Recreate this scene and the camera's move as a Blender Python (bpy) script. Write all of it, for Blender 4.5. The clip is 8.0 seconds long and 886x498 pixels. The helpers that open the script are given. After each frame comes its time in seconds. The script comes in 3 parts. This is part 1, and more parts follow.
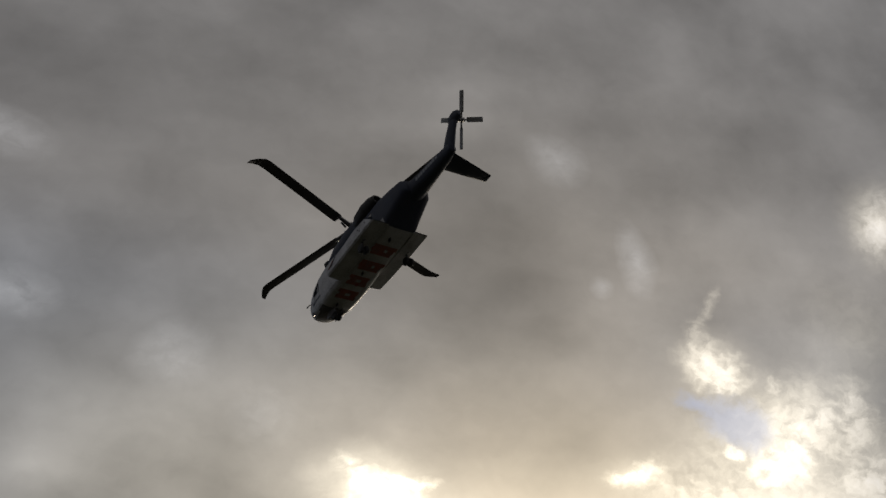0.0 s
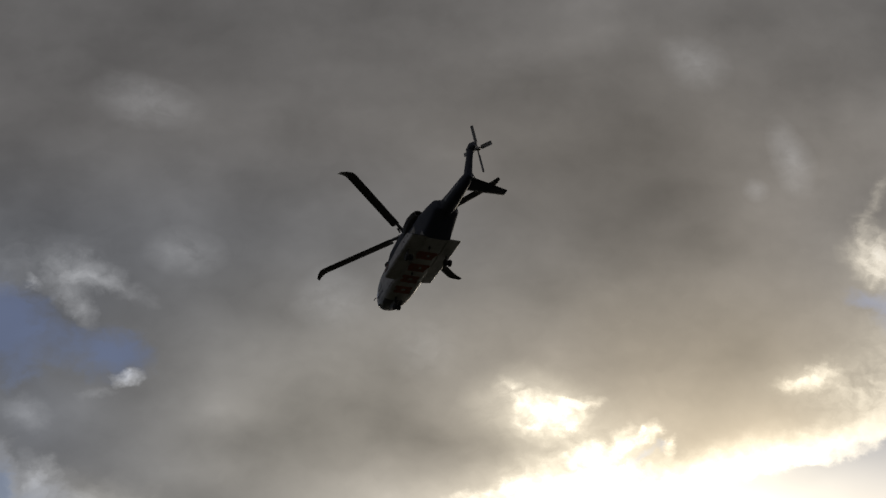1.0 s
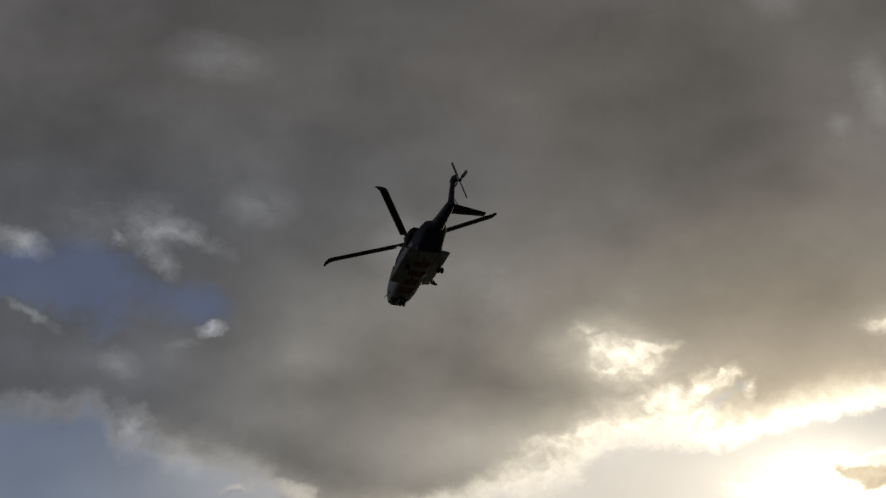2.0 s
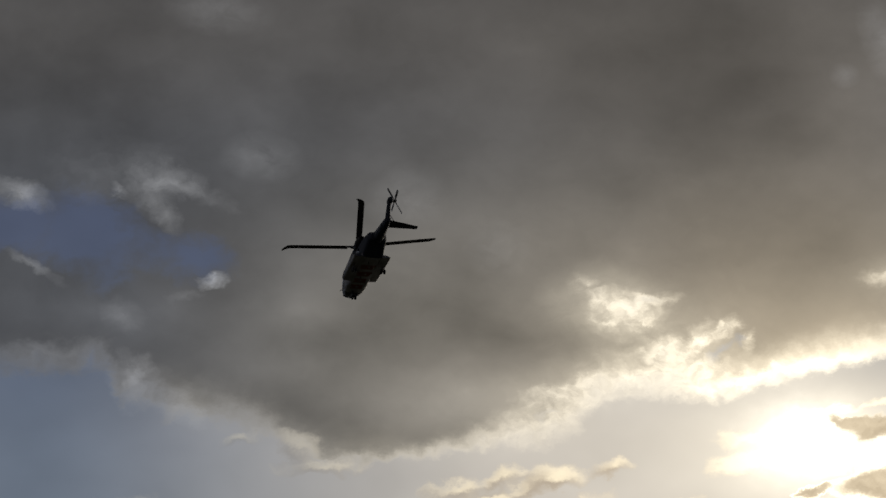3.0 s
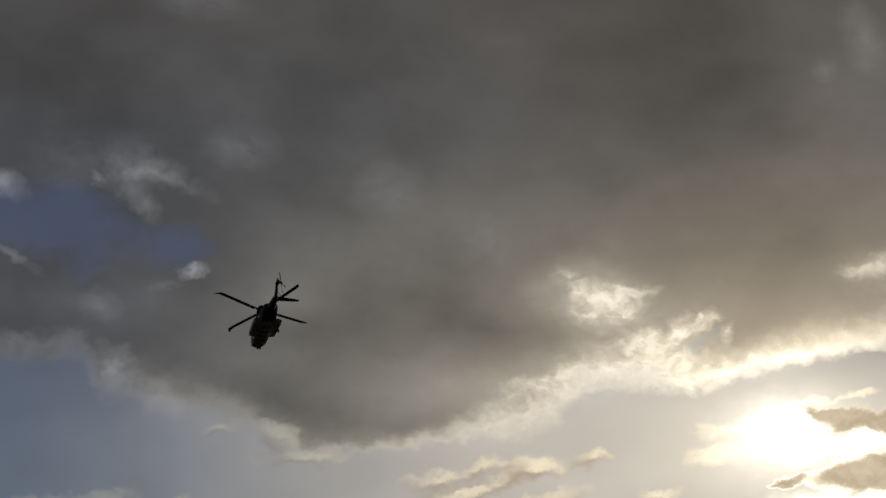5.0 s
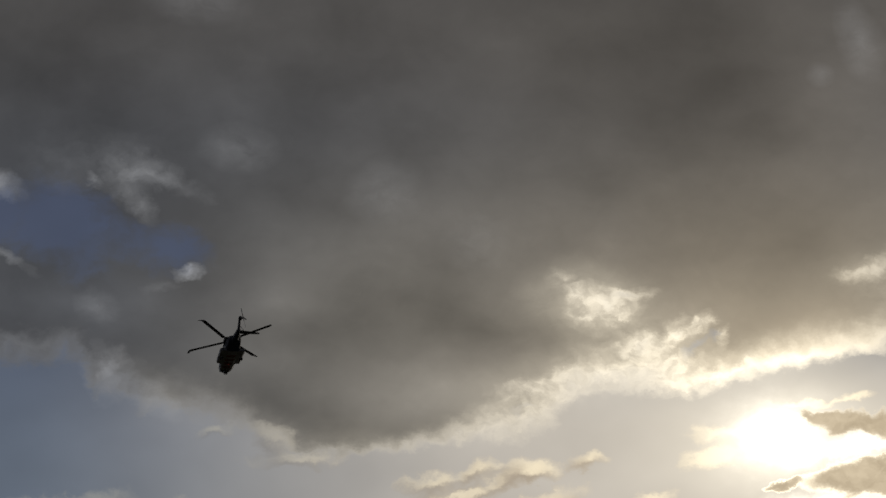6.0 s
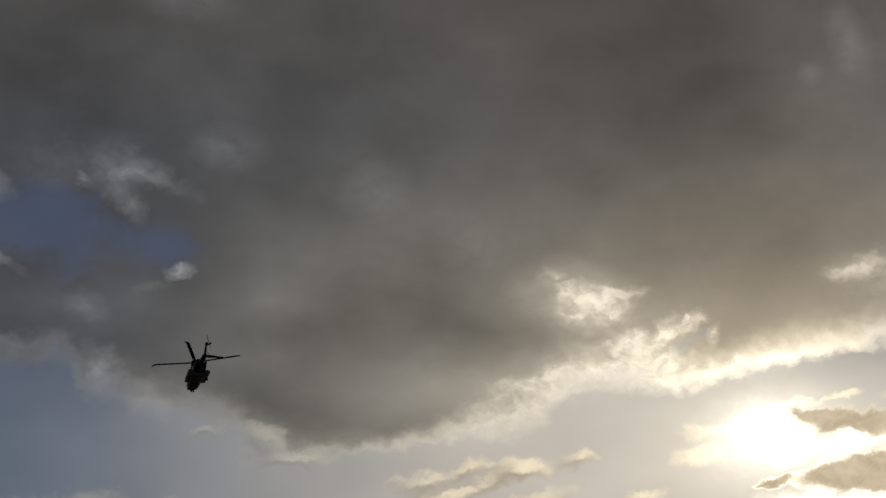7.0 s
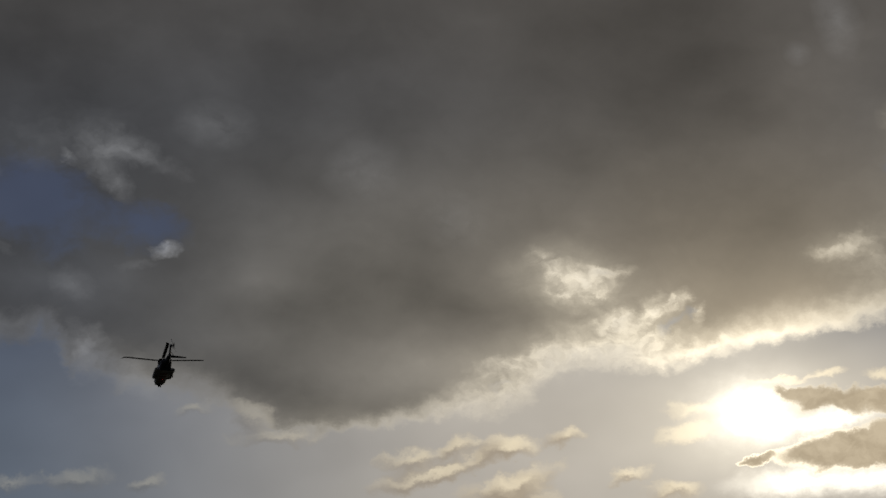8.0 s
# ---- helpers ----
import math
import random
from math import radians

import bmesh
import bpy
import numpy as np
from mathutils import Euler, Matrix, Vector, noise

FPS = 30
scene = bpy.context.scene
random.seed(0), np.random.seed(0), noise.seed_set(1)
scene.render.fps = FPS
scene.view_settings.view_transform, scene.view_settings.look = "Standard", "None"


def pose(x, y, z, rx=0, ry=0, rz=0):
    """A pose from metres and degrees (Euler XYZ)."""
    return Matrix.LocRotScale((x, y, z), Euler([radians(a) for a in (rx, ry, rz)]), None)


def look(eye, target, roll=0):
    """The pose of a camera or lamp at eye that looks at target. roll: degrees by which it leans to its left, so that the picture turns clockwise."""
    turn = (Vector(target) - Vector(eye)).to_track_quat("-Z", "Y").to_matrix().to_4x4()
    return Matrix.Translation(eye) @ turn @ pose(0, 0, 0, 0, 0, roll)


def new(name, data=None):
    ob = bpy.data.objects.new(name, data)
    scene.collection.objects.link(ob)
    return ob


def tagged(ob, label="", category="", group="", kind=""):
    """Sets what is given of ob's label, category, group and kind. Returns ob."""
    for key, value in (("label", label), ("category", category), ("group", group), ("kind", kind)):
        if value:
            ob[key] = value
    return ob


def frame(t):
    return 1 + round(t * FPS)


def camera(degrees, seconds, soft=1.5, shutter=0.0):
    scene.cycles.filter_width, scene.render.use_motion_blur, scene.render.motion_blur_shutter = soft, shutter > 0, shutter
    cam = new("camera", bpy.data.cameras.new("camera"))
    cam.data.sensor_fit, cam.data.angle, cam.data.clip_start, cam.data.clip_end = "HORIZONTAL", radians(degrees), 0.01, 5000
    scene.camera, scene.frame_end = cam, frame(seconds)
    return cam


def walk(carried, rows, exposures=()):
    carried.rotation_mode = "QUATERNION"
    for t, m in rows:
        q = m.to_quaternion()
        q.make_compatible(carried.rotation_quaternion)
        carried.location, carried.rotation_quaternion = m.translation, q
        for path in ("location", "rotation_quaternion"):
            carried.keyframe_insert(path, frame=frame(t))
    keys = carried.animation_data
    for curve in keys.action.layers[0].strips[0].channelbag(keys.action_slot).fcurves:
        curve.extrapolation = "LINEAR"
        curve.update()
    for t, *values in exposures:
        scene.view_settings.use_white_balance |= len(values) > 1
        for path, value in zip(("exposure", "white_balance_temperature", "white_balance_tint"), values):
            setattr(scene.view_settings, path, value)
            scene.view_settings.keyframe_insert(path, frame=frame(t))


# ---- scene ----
cam = camera(54.0, 8.0)

# The camera stands in one place and turns after the helicopter.
walk(cam, [
    (0.0, pose(0, 0, 1.6, 131.85, 2.87, -15.03)),
    (0.5, pose(0, 0, 1.6, 129.64, 2.59, -8.72)),
    (1.0, pose(0, 0, 1.6, 127.46, 1.40, -3.94)),
    (1.5, pose(0, 0, 1.6, 125.80, 0.28, -0.35)),
    (1.7, pose(0, 0, 1.6, 125.10, 0.10, 0.62)),
    (2.8, pose(0, 0, 1.6, 121.43, -0.22, 0.92)),
    (3.0, pose(0, 0, 1.6, 120.90, -0.21, 0.81)),
    (3.5, pose(0, 0, 1.6, 119.94, -0.04, 0.68)),
    (4.0, pose(0, 0, 1.6, 119.17, -0.13, 0.54)),
    (4.5, pose(0, 0, 1.6, 120.00, 0.00, 0.00)),
    (6.0, pose(0, 0, 1.6, 120.48, 0.07, -0.72)),
    (6.5, pose(0, 0, 1.6, 120.49, 0.21, -0.76)),
    (7.0, pose(0, 0, 1.6, 120.40, 0.43, -1.18)),
    (7.5, pose(0, 0, 1.6, 119.64, 0.52, -1.71)),
    (8.0, pose(0, 0, 1.6, 119.00, 0.72, -1.96)),
], exposures=[(0.0, 1.38), (0.5, 1.15), (1.0, 0.92), (1.5, 0.68), (3.0, 0.26), (4.5, 0.05), (7.0, 0.03), (8.0, -0.15)])


# ---- sky and sun ----
def lin(r, g, b):
    """Linear colour from 8-bit values."""
    return tuple(((c / 255 + 0.055) / 1.055) ** 2.4 if c > 10 else c / 255 / 12.92 for c in (r, g, b))


SUN_DIR = Vector((0.381, 0.871, 0.309)).normalized()
SUN_ELEV = math.asin(SUN_DIR.z)
SUN_AZ = math.atan2(SUN_DIR.x, SUN_DIR.y)

world = bpy.data.worlds.new("overcast_evening_sky")
scene.world = world
world.use_nodes = True
WT = world.node_tree
WT.nodes.clear()


class Val:
    """A node socket with arithmetic, for writing the sky as formulas."""

    def __init__(self, s):
        self.s = s

    def _m(self, op, o, swap=False):
        n = WT.nodes.new("ShaderNodeMath")
        n.operation = op
        pair = (o, self) if swap else (self, o)
        for i, q in enumerate(pair):
            if isinstance(q, Val):
                WT.links.new(q.s, n.inputs[i])
            elif q is not None:
                n.inputs[i].default_value = q
        return Val(n.outputs[0])

    def __add__(self, o): return self._m("ADD", o)
    def __radd__(self, o): return self._m("ADD", o)
    def __sub__(self, o): return self._m("SUBTRACT", o)
    def __rsub__(self, o): return self._m("SUBTRACT", o, True)
    def __mul__(self, o): return self._m("MULTIPLY", o)
    def __rmul__(self, o): return self._m("MULTIPLY", o)
    def __truediv__(self, o): return self._m("DIVIDE", o)
    def top(self, o): return self._m("MAXIMUM", o)
    def low(self, o): return self._m("MINIMUM", o)
    def exp(self): return self._m("EXPONENT", None)


def vec(op, a, b=None, scale=None):
    n = WT.nodes.new("ShaderNodeVectorMath")
    n.operation = op
    for i, q in enumerate((a, b)):
        if q is None:
            continue
        if isinstance(q, (tuple, Vector)):
            n.inputs[i].default_value = q
        else:
            WT.links.new(q, n.inputs[i])
    if scale is not None:
        if isinstance(scale, Val):
            WT.links.new(scale.s, n.inputs[3])
        else:
            n.inputs[3].default_value = scale
    return Val(n.outputs[1]) if op in ("DOT_PRODUCT", "LENGTH", "DISTANCE") else n.outputs[0]


def xyz(x, y, z):
    n = WT.nodes.new("ShaderNodeCombineXYZ")
    for i, q in enumerate((x, y, z)):
        if isinstance(q, Val):
            WT.links.new(q.s, n.inputs[i])
        else:
            n.inputs[i].default_value = q
    return n.outputs[0]


def fbm(at, scale, detail=5.0, rough=0.55, seed=0.0, colour=False):
    n = WT.nodes.new("ShaderNodeTexNoise")
    n.noise_dimensions = "4D"
    WT.links.new(at, n.inputs["Vector"])
    n.inputs["W"].default_value = seed
    n.inputs["Scale"].default_value = scale
    n.inputs["Detail"].default_value = detail
    n.inputs["Roughness"].default_value = rough
    return n.outputs["Color"] if colour else Val(n.outputs["Fac"])


def step(v, a, b, lo=0.0, hi=1.0):
    """Smooth step of v from lo at a to hi at b."""
    n = WT.nodes.new("ShaderNodeMapRange")
    n.interpolation_type = "SMOOTHSTEP"
    WT.links.new(v.s, n.inputs[0])
    for i, q in enumerate((a, b, lo, hi)):
        n.inputs[1 + i].default_value = q
    return Val(n.outputs[0])


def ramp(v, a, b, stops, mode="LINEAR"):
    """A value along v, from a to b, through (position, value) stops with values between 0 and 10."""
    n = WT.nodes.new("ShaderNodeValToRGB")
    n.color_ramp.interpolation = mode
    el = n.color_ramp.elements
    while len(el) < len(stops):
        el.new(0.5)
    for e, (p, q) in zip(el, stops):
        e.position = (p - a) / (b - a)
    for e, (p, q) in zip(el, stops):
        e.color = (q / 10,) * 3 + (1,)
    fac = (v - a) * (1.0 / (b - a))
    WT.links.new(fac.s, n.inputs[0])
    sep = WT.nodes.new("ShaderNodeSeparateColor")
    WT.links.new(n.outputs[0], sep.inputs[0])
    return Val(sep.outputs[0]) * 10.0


def puff(at, u, v, ru, rv, turn=0.0, kind="SPHERICAL"):
    """A soft patch of cloud: 1 at its middle, 0 past its radii."""
    m = WT.nodes.new("ShaderNodeMapping")
    m.vector_type = "TEXTURE"
    WT.links.new(at, m.inputs[0])
    m.inputs[1].default_value = (u, v, 0)
    m.inputs[2].default_value = (0, 0, radians(turn))
    m.inputs[3].default_value = (ru, rv, 1)
    g = WT.nodes.new("ShaderNodeTexGradient")
    g.gradient_type = kind
    WT.links.new(m.outputs[0], g.inputs[0])
    return Val(g.outputs["Fac"])


def puffs(at, rows, kind="SPHERICAL"):
    """The sum of soft patches: rows of (u, v, radius u, radius v, turn, strength)."""
    total = None
    for u, v, ru, rv, turn, k in rows:
        one = puff(at, u, v, ru, rv, turn, kind) * k
        total = one if total is None else total + one
    return total


def mixc(a, b, f):
    """From colour a to colour b by f."""
    n = WT.nodes.new("ShaderNodeMix")
    n.data_type = "RGBA"
    if isinstance(f, Val):
        WT.links.new(f.s, n.inputs[0])
    else:
        n.inputs[0].default_value = f
    for i, q in ((6, a), (7, b)):
        if isinstance(q, tuple):
            n.inputs[i].default_value = (*q, 1)
        else:
            WT.links.new(q, n.inputs[i])
    return n.outputs[2]


coords = WT.nodes.new("ShaderNodeTexCoord").outputs["Generated"]
# The sky as a flat chart before the viewer, 30 degrees up; one unit is 3.7 degrees at its middle.
TILT = radians(30)
AHEAD = vec("DOT_PRODUCT", coords, (0, math.cos(TILT), math.sin(TILT)))
NEAR = AHEAD.top(0.3)
U = vec("DOT_PRODUCT", coords, (1, 0, 0)) / NEAR * 15.387 + 7.84
V = vec("DOT_PRODUCT", coords, (0, math.sin(TILT), -math.cos(TILT))) / NEAR * 15.387 + 4.41
FRONT = step(AHEAD, 0.3, 0.6)
chart = xyz(U, V, 0.0)


def stir(at, scale, detail, rough, seed):
    """A wandering of the chart, about nought."""
    return vec("MULTIPLY", vec("SUBTRACT", fbm(at, scale, detail, rough, seed, True), (0.5, 0.5, 0.5)), (1, 1, 0))


# Wind-stirred places on the chart: slow bends, then ragged curls.
wide = vec("MULTIPLY", chart, (0.85, 1.15, 1.0))
soft_at = vec("ADD", chart, vec("SCALE", stir(wide, 0.55, 3.0, 0.5, 1.3), scale=0.7))
at = vec("ADD", vec("ADD", chart, vec("SCALE", stir(wide, 0.8, 2.0, 0.5, 8.3), scale=0.35)), vec("SCALE", stir(wide, 2.6, 6.0, 0.62, 4.1), scale=0.6))
split = WT.nodes.new("ShaderNodeSeparateXYZ")
WT.links.new(at, split.inputs[0])
UW, VW = Val(split.outputs[0]), Val(split.outputs[1])
at_wide = vec("MULTIPLY", at, (0.85, 1.2, 1.0))
soft_wide = vec("MULTIPLY", soft_at, (0.75, 1.1, 1.0))
billow = fbm(at_wide, 1.5, 6.0, 0.58, 7.7)
lumps = fbm(at_wide, 4.2, 5.0, 0.55, 5.2)
grain = fbm(at_wide, 6.5, 4.0, 0.6, 9.4)
puffy = billow * 0.6 + lumps * 0.4 - 0.5
haze = fbm(soft_wide, 0.4, 2.0, 0.4, 2.2)
veil = fbm(soft_wide, 0.9, 2.5, 0.42, 6.4)

# Sunlight that comes through thin cloud: strong and warm near the sun, faint and pale far from it.
SUN_U, SUN_V = 14.1, 7.6
away = vec("DISTANCE", soft_at, (SUN_U, SUN_V, 0.0))
glow = (away * -0.38).exp()
shine = vec("ADD", vec("SCALE", xyz(1.0, 0.885, 0.66), scale=(away * -0.22).exp() * 2.1 + (away * -0.8).exp() * 2.0), (0.03, 0.031, 0.034))


def layer(below, depth, tone, gain=1.0, veiling=1.9, dim=1.15):
    """Cloud of that optical depth over what lies behind: it veils it, and glows where it is thin."""
    lit = vec("ADD", tone, vec("SCALE", shine, scale=(depth * -dim).exp() * gain))
    return mixc(below, lit, 1.0 - (depth * -veiling).exp())


# Clear sky: the blue of the air, paling towards the sun.
air = WT.nodes.new("ShaderNodeTexSky")
air.sky_type, air.sun_disc = "NISHITA", False
air.sun_elevation, air.sun_rotation = SUN_ELEV, SUN_AZ
sunward = vec("DOT_PRODUCT", coords, SUN_DIR).top(0.0)
blue = vec("MINIMUM", vec("SCALE", air.outputs[0], scale=0.05), (0.4, 0.4, 0.4))
pale = step(U, 0.0, 11.0) * step(V, 4.5, 7.5)
clear = mixc(mixc(lin(69, 76, 96), lin(93, 101, 114), step(V, 3.5, 8.5)), lin(190, 182, 170), pale)
clear = vec("SCALE", mixc(clear, blue, 0.1), scale=veil * 0.3 + 0.86)
clear = mixc(clear, lin(112, 114, 124), step(U, 15.6, 16.6) * step(V, 5.6, 4.9))

# The cloud deck: dark cool grey, browner and lighter towards the sun, in broad soft swells.
deck_tone = mixc(mixc(lin(72, 71, 71), lin(69, 71, 75), step(V, 0.0, 3.0)), lin(102, 100, 96), step(U, 1.5, 7.5) * step(V, 1.5, 6.0))
deck_tone = mixc(deck_tone, lin(162, 146, 122), (glow * 1.3).low(1.0))
swell = puffs(soft_at, [(8.0, 6.65, 3.2, 1.0, -6, 0.8), (4.6, 5.3, 2.4, 0.8, 0, 0.1), (5.0, 6.15, 2.0, 0.6, 5, 0.2), (8.7, 5.65, 3.2, 1.0, 4, -0.3), (2.9, 5.1, 0.9, 0.6, 0, 0.3), (5.3, 5.2, 1.0, 0.6, 10, 0.25), (5.2, 7.1, 1.8, 0.6, 20, -0.16), (7.4, 7.4, 2.0, 0.5, -8, -0.2),
                        (12.8, 1.2, 6.5, 3.4, -10, -0.4), (8.5, 3.6, 3.2, 1.8, -20, 0.12), (1.6, 5.2, 3.2, 1.3, 5, 0.45), (14.3, 4.3, 3.4, 2.0, 0, -0.4), (11.0, 4.2, 2.5, 1.0, 10, 0.12)], "QUADRATIC_SPHERE")
swell = swell + puffs(soft_at, [(19.6, 3.4, 4.0, 3.0, 0, 0.55), (20.2, 0.0, 4.5, 3.2, 0, 0.5), (16.0, 0.8, 4.0, 2.8, 0, 0.4), (6.0, 3.6, 2.6, 1.2, 0, -0.15), (5.0, -1.6, 5.0, 2.6, 0, -0.25), (11.5, -2.5, 4.0, 2.5, 0, 0.15), (0.8, 1.0, 3.0, 2.0, 0, -0.1)], "QUADRATIC_SPHERE")
deck_tone = vec("SCALE", deck_tone, scale=(haze * 0.8 + veil * 0.62 + 0.31 + puffy * 0.32) * (swell + 1.0))
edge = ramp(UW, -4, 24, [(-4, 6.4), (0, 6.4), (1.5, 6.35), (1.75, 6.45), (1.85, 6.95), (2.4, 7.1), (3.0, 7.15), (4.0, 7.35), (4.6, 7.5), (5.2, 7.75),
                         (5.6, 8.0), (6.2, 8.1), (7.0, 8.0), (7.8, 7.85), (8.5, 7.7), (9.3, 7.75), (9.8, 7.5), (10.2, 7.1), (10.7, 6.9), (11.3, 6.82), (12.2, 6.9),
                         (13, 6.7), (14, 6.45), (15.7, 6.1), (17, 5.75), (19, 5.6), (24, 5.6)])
fade = ramp(UW, -4, 24, [(-4, 1.3), (1.6, 1.2), (2.0, 1.5), (4.0, 1.5), (5.5, 0.65), (8.0, 0.7), (9.2, 1.7), (12.2, 1.5), (13.2, 1.0), (15.7, 1.1), (18, 1.6), (24, 1.6)])
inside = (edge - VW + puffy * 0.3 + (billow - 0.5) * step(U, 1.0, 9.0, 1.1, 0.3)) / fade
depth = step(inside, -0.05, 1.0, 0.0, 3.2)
left_holes = puffs(at, [(1.15, 3.8, 1.7, 0.95, 12, 1.5), (3.2, 4.27, 1.05, 0.66, 10, 1.15), (-0.8, 3.65, 1.4, 0.7, 5, 1.6), (1.7, 4.7, 0.7, 0.4, 0, 0.6), (-2.5, 3.5, 1.5, 0.9, 0, 1.4)])
right_holes = puffs(at, [(17.7, 3.4, 1.2, 0.6, 8, 1.3), (16.75, 3.15, 0.6, 0.25, 10, 0.9), (18.1, 3.7, 0.6, 0.5, 0, 0.7), (12.5, 5.98, 0.42, 0.14, -42, 1.0), (12.85, 5.78, 0.14, 0.2, 0, 0.8), (9.5, 7.05, 0.4, 0.09, -8, 0.7), (9.3, 7.2, 0.1, 0.2, 0, 0.6)])
holes = left_holes + right_holes

# Thin places in the deck where the light comes through: by the sun's band, over the right, and pale ones far from the sun.
thin = puffs(at, [(10.25, 4.95, 0.55, 0.26, 42, 1.0), (10.85, 5.25, 0.8, 0.45, 0, 0.95), (11.3, 5.62, 0.8, 0.3, 35, 0.5), (11.4, 5.04, 0.55, 0.16, -4, 0.8), (10.6, 5.55, 0.5, 0.25, 10, 0.5),
                  (11.5, 5.95, 0.5, 0.28, -10, 0.9), (12.15, 5.75, 0.5, 0.3, -30, 1.1), (12.6, 5.55, 0.3, 0.22, -30, 0.9), (12.98, 5.8, 0.16, 0.3, 0, 0.8),
                  (11.9, 6.3, 0.9, 0.35, -10, 0.7), (10.8, 6.62, 1.8, 0.3, -3, 0.7), (9.6, 6.75, 0.9, 0.3, -8, 0.6), (9.7, 7.3, 0.6, 0.4, -20, 0.5), (2.2, 6.45, 0.45, 0.6, -20, 0.5), (13.6, 6.4, 1.2, 0.25, -14, 0.6)])
thin = thin + puffs(at, [(15.55, 4.62, 0.8, 0.26, -14, 0.65), (17.15, 2.4, 0.95, 0.62, 8, 1.1), (17.3, 2.75, 0.7, 0.22, 0, 0.8), (17.05, 1.15, 0.2, 0.6, 25, 0.5), (16.75, 1.75, 0.3, 0.4, 20, 0.4),
                         (18.5, 2.68, 0.25, 0.2, 0, 0.8), (18.75, 4.25, 0.9, 0.5, -10, 1.2), (17.65, 3.98, 0.3, 0.16, 0, 0.9), (19.4, 3.3, 0.8, 0.25, -15, 0.6), (20.4, 3.0, 0.6, 0.9, -10, 0.6), (21.1, -1.0, 0.9, 1.1, 0, 1.1), (20.8, 4.3, 1.2, 0.6, 0, 0.8), (19.2, 3.7, 2.8, 1.7, -10, 0.7), (16.6, 4.8, 1.6, 0.7, -5, 0.4)])
depth = depth * (thin * (step(puffy, -0.2, 0.16) * 1.3 + 0.4) * -1.25).exp()
depth = depth * ((lumps * 0.4 + billow * 0.6 - 0.5) * step(depth, 3.15, 1.3) * step(U, 12.6, 14.0, -2.3, -1.5)).exp()
sky = layer(clear, depth, deck_tone, (step(grain * 0.5 + lumps * 0.5, 0.32, 0.66, -0.32, 0.32)) * step(depth, 2.4, 0.8) * step(U, 5.0, 9.5) * step(U, 12.6, 14.0, 1.0, 0.35) + step(U, 2.5, 8.5, 0.65, 1.0))
sky = mixc(sky, clear, step(holes + puffy * 1.7, 0.0, 1.05) * step(holes, 0.0, 0.4) * 0.92)

# Haze in the deck, lit round the thin places.
lit_haze = puffs(soft_at, [(11.4, 5.9, 3.4, 1.5, 15, 0.13), (10.7, 5.2, 1.6, 1.0, 15, 0.36), (12.2, 5.8, 1.2, 0.7, -20, 0.16), (10.6, 6.5, 2.6, 0.7, -4, 0.16), (14.2, 6.25, 2.2, 0.5, -14, 0.2), (9.2, 7.0, 2.0, 0.9, -15, 0.12), (6.4, 7.6, 2.4, 0.7, -3, 0.05), (3.2, 6.9, 1.6, 0.8, 28, 0.04),
                           (18.6, 3.8, 3.6, 2.4, -10, 0.16), (17.2, 2.4, 1.4, 1.0, 0, 0.14), (15.6, 4.6, 1.5, 0.6, -12, 0.1), (21.1, -1.0, 1.4, 1.4, 0, 0.14), (20.5, 1.5, 3.0, 2.5, 0, 0.05)], "QUADRATIC_SPHERE")
sky = vec("ADD", sky, vec("SCALE", xyz(1.0, 0.9, 0.7), scale=lit_haze * (step(puffy, -0.3, 0.3) * 0.8 + 0.6)))

# Pale wisps far from the sun, lit by the sky above.
wisps = puffs(at, [(2.0, 2.8, 1.6, 0.7, 0, 0.035), (2.85, 2.92, 0.7, 0.34, 15, 0.1), (2.4, 3.15, 0.6, 0.45, 40, 0.085), (2.65, 3.5, 0.45, 0.25, 42, 0.07), (3.4, 3.2, 0.7, 0.2, 25, 0.05), (1.8, 3.1, 0.25, 0.1, 40, 0.07), (0.1, 3.15, 0.65, 0.34, 18, 0.15),
                   (3.48, 4.74, 0.36, 0.16, -10, 0.2), (3.0, 4.95, 0.35, 0.12, 0, 0.03), (0.35, 4.42, 0.8, 0.12, 28, 0.07), (2.15, 6.5, 0.5, 0.6, -20, 0.09), (2.9, 6.95, 0.7, 0.3, 25, 0.05), (1.95, 5.35, 0.45, 0.35, 40, 0.05), (0.7, 6.0, 1.4, 0.3, 0, 0.05)])
wisps = wisps + puffs(soft_at, [(4.4, 2.5, 0.8, 0.5, 0, 0.05), (7.0, 3.25, 0.8, 0.6, -20, 0.035), (8.6, 4.1, 0.7, 0.6, 0, 0.025), (14.75, 1.15, 0.35, 0.3, 0, 0.05), (15.45, 0.45, 0.45, 0.9, -20, 0.055), (3.6, -0.2, 1.1, 0.5, 10, 0.04), (13.7, -1.2, 0.8, 0.6, 0, 0.04)])
sky = vec("ADD", sky, vec("SCALE", xyz(0.96, 0.97, 1.0), scale=wisps * (step(puffy, -0.25, 0.2) * 1.0 + 0.3)))

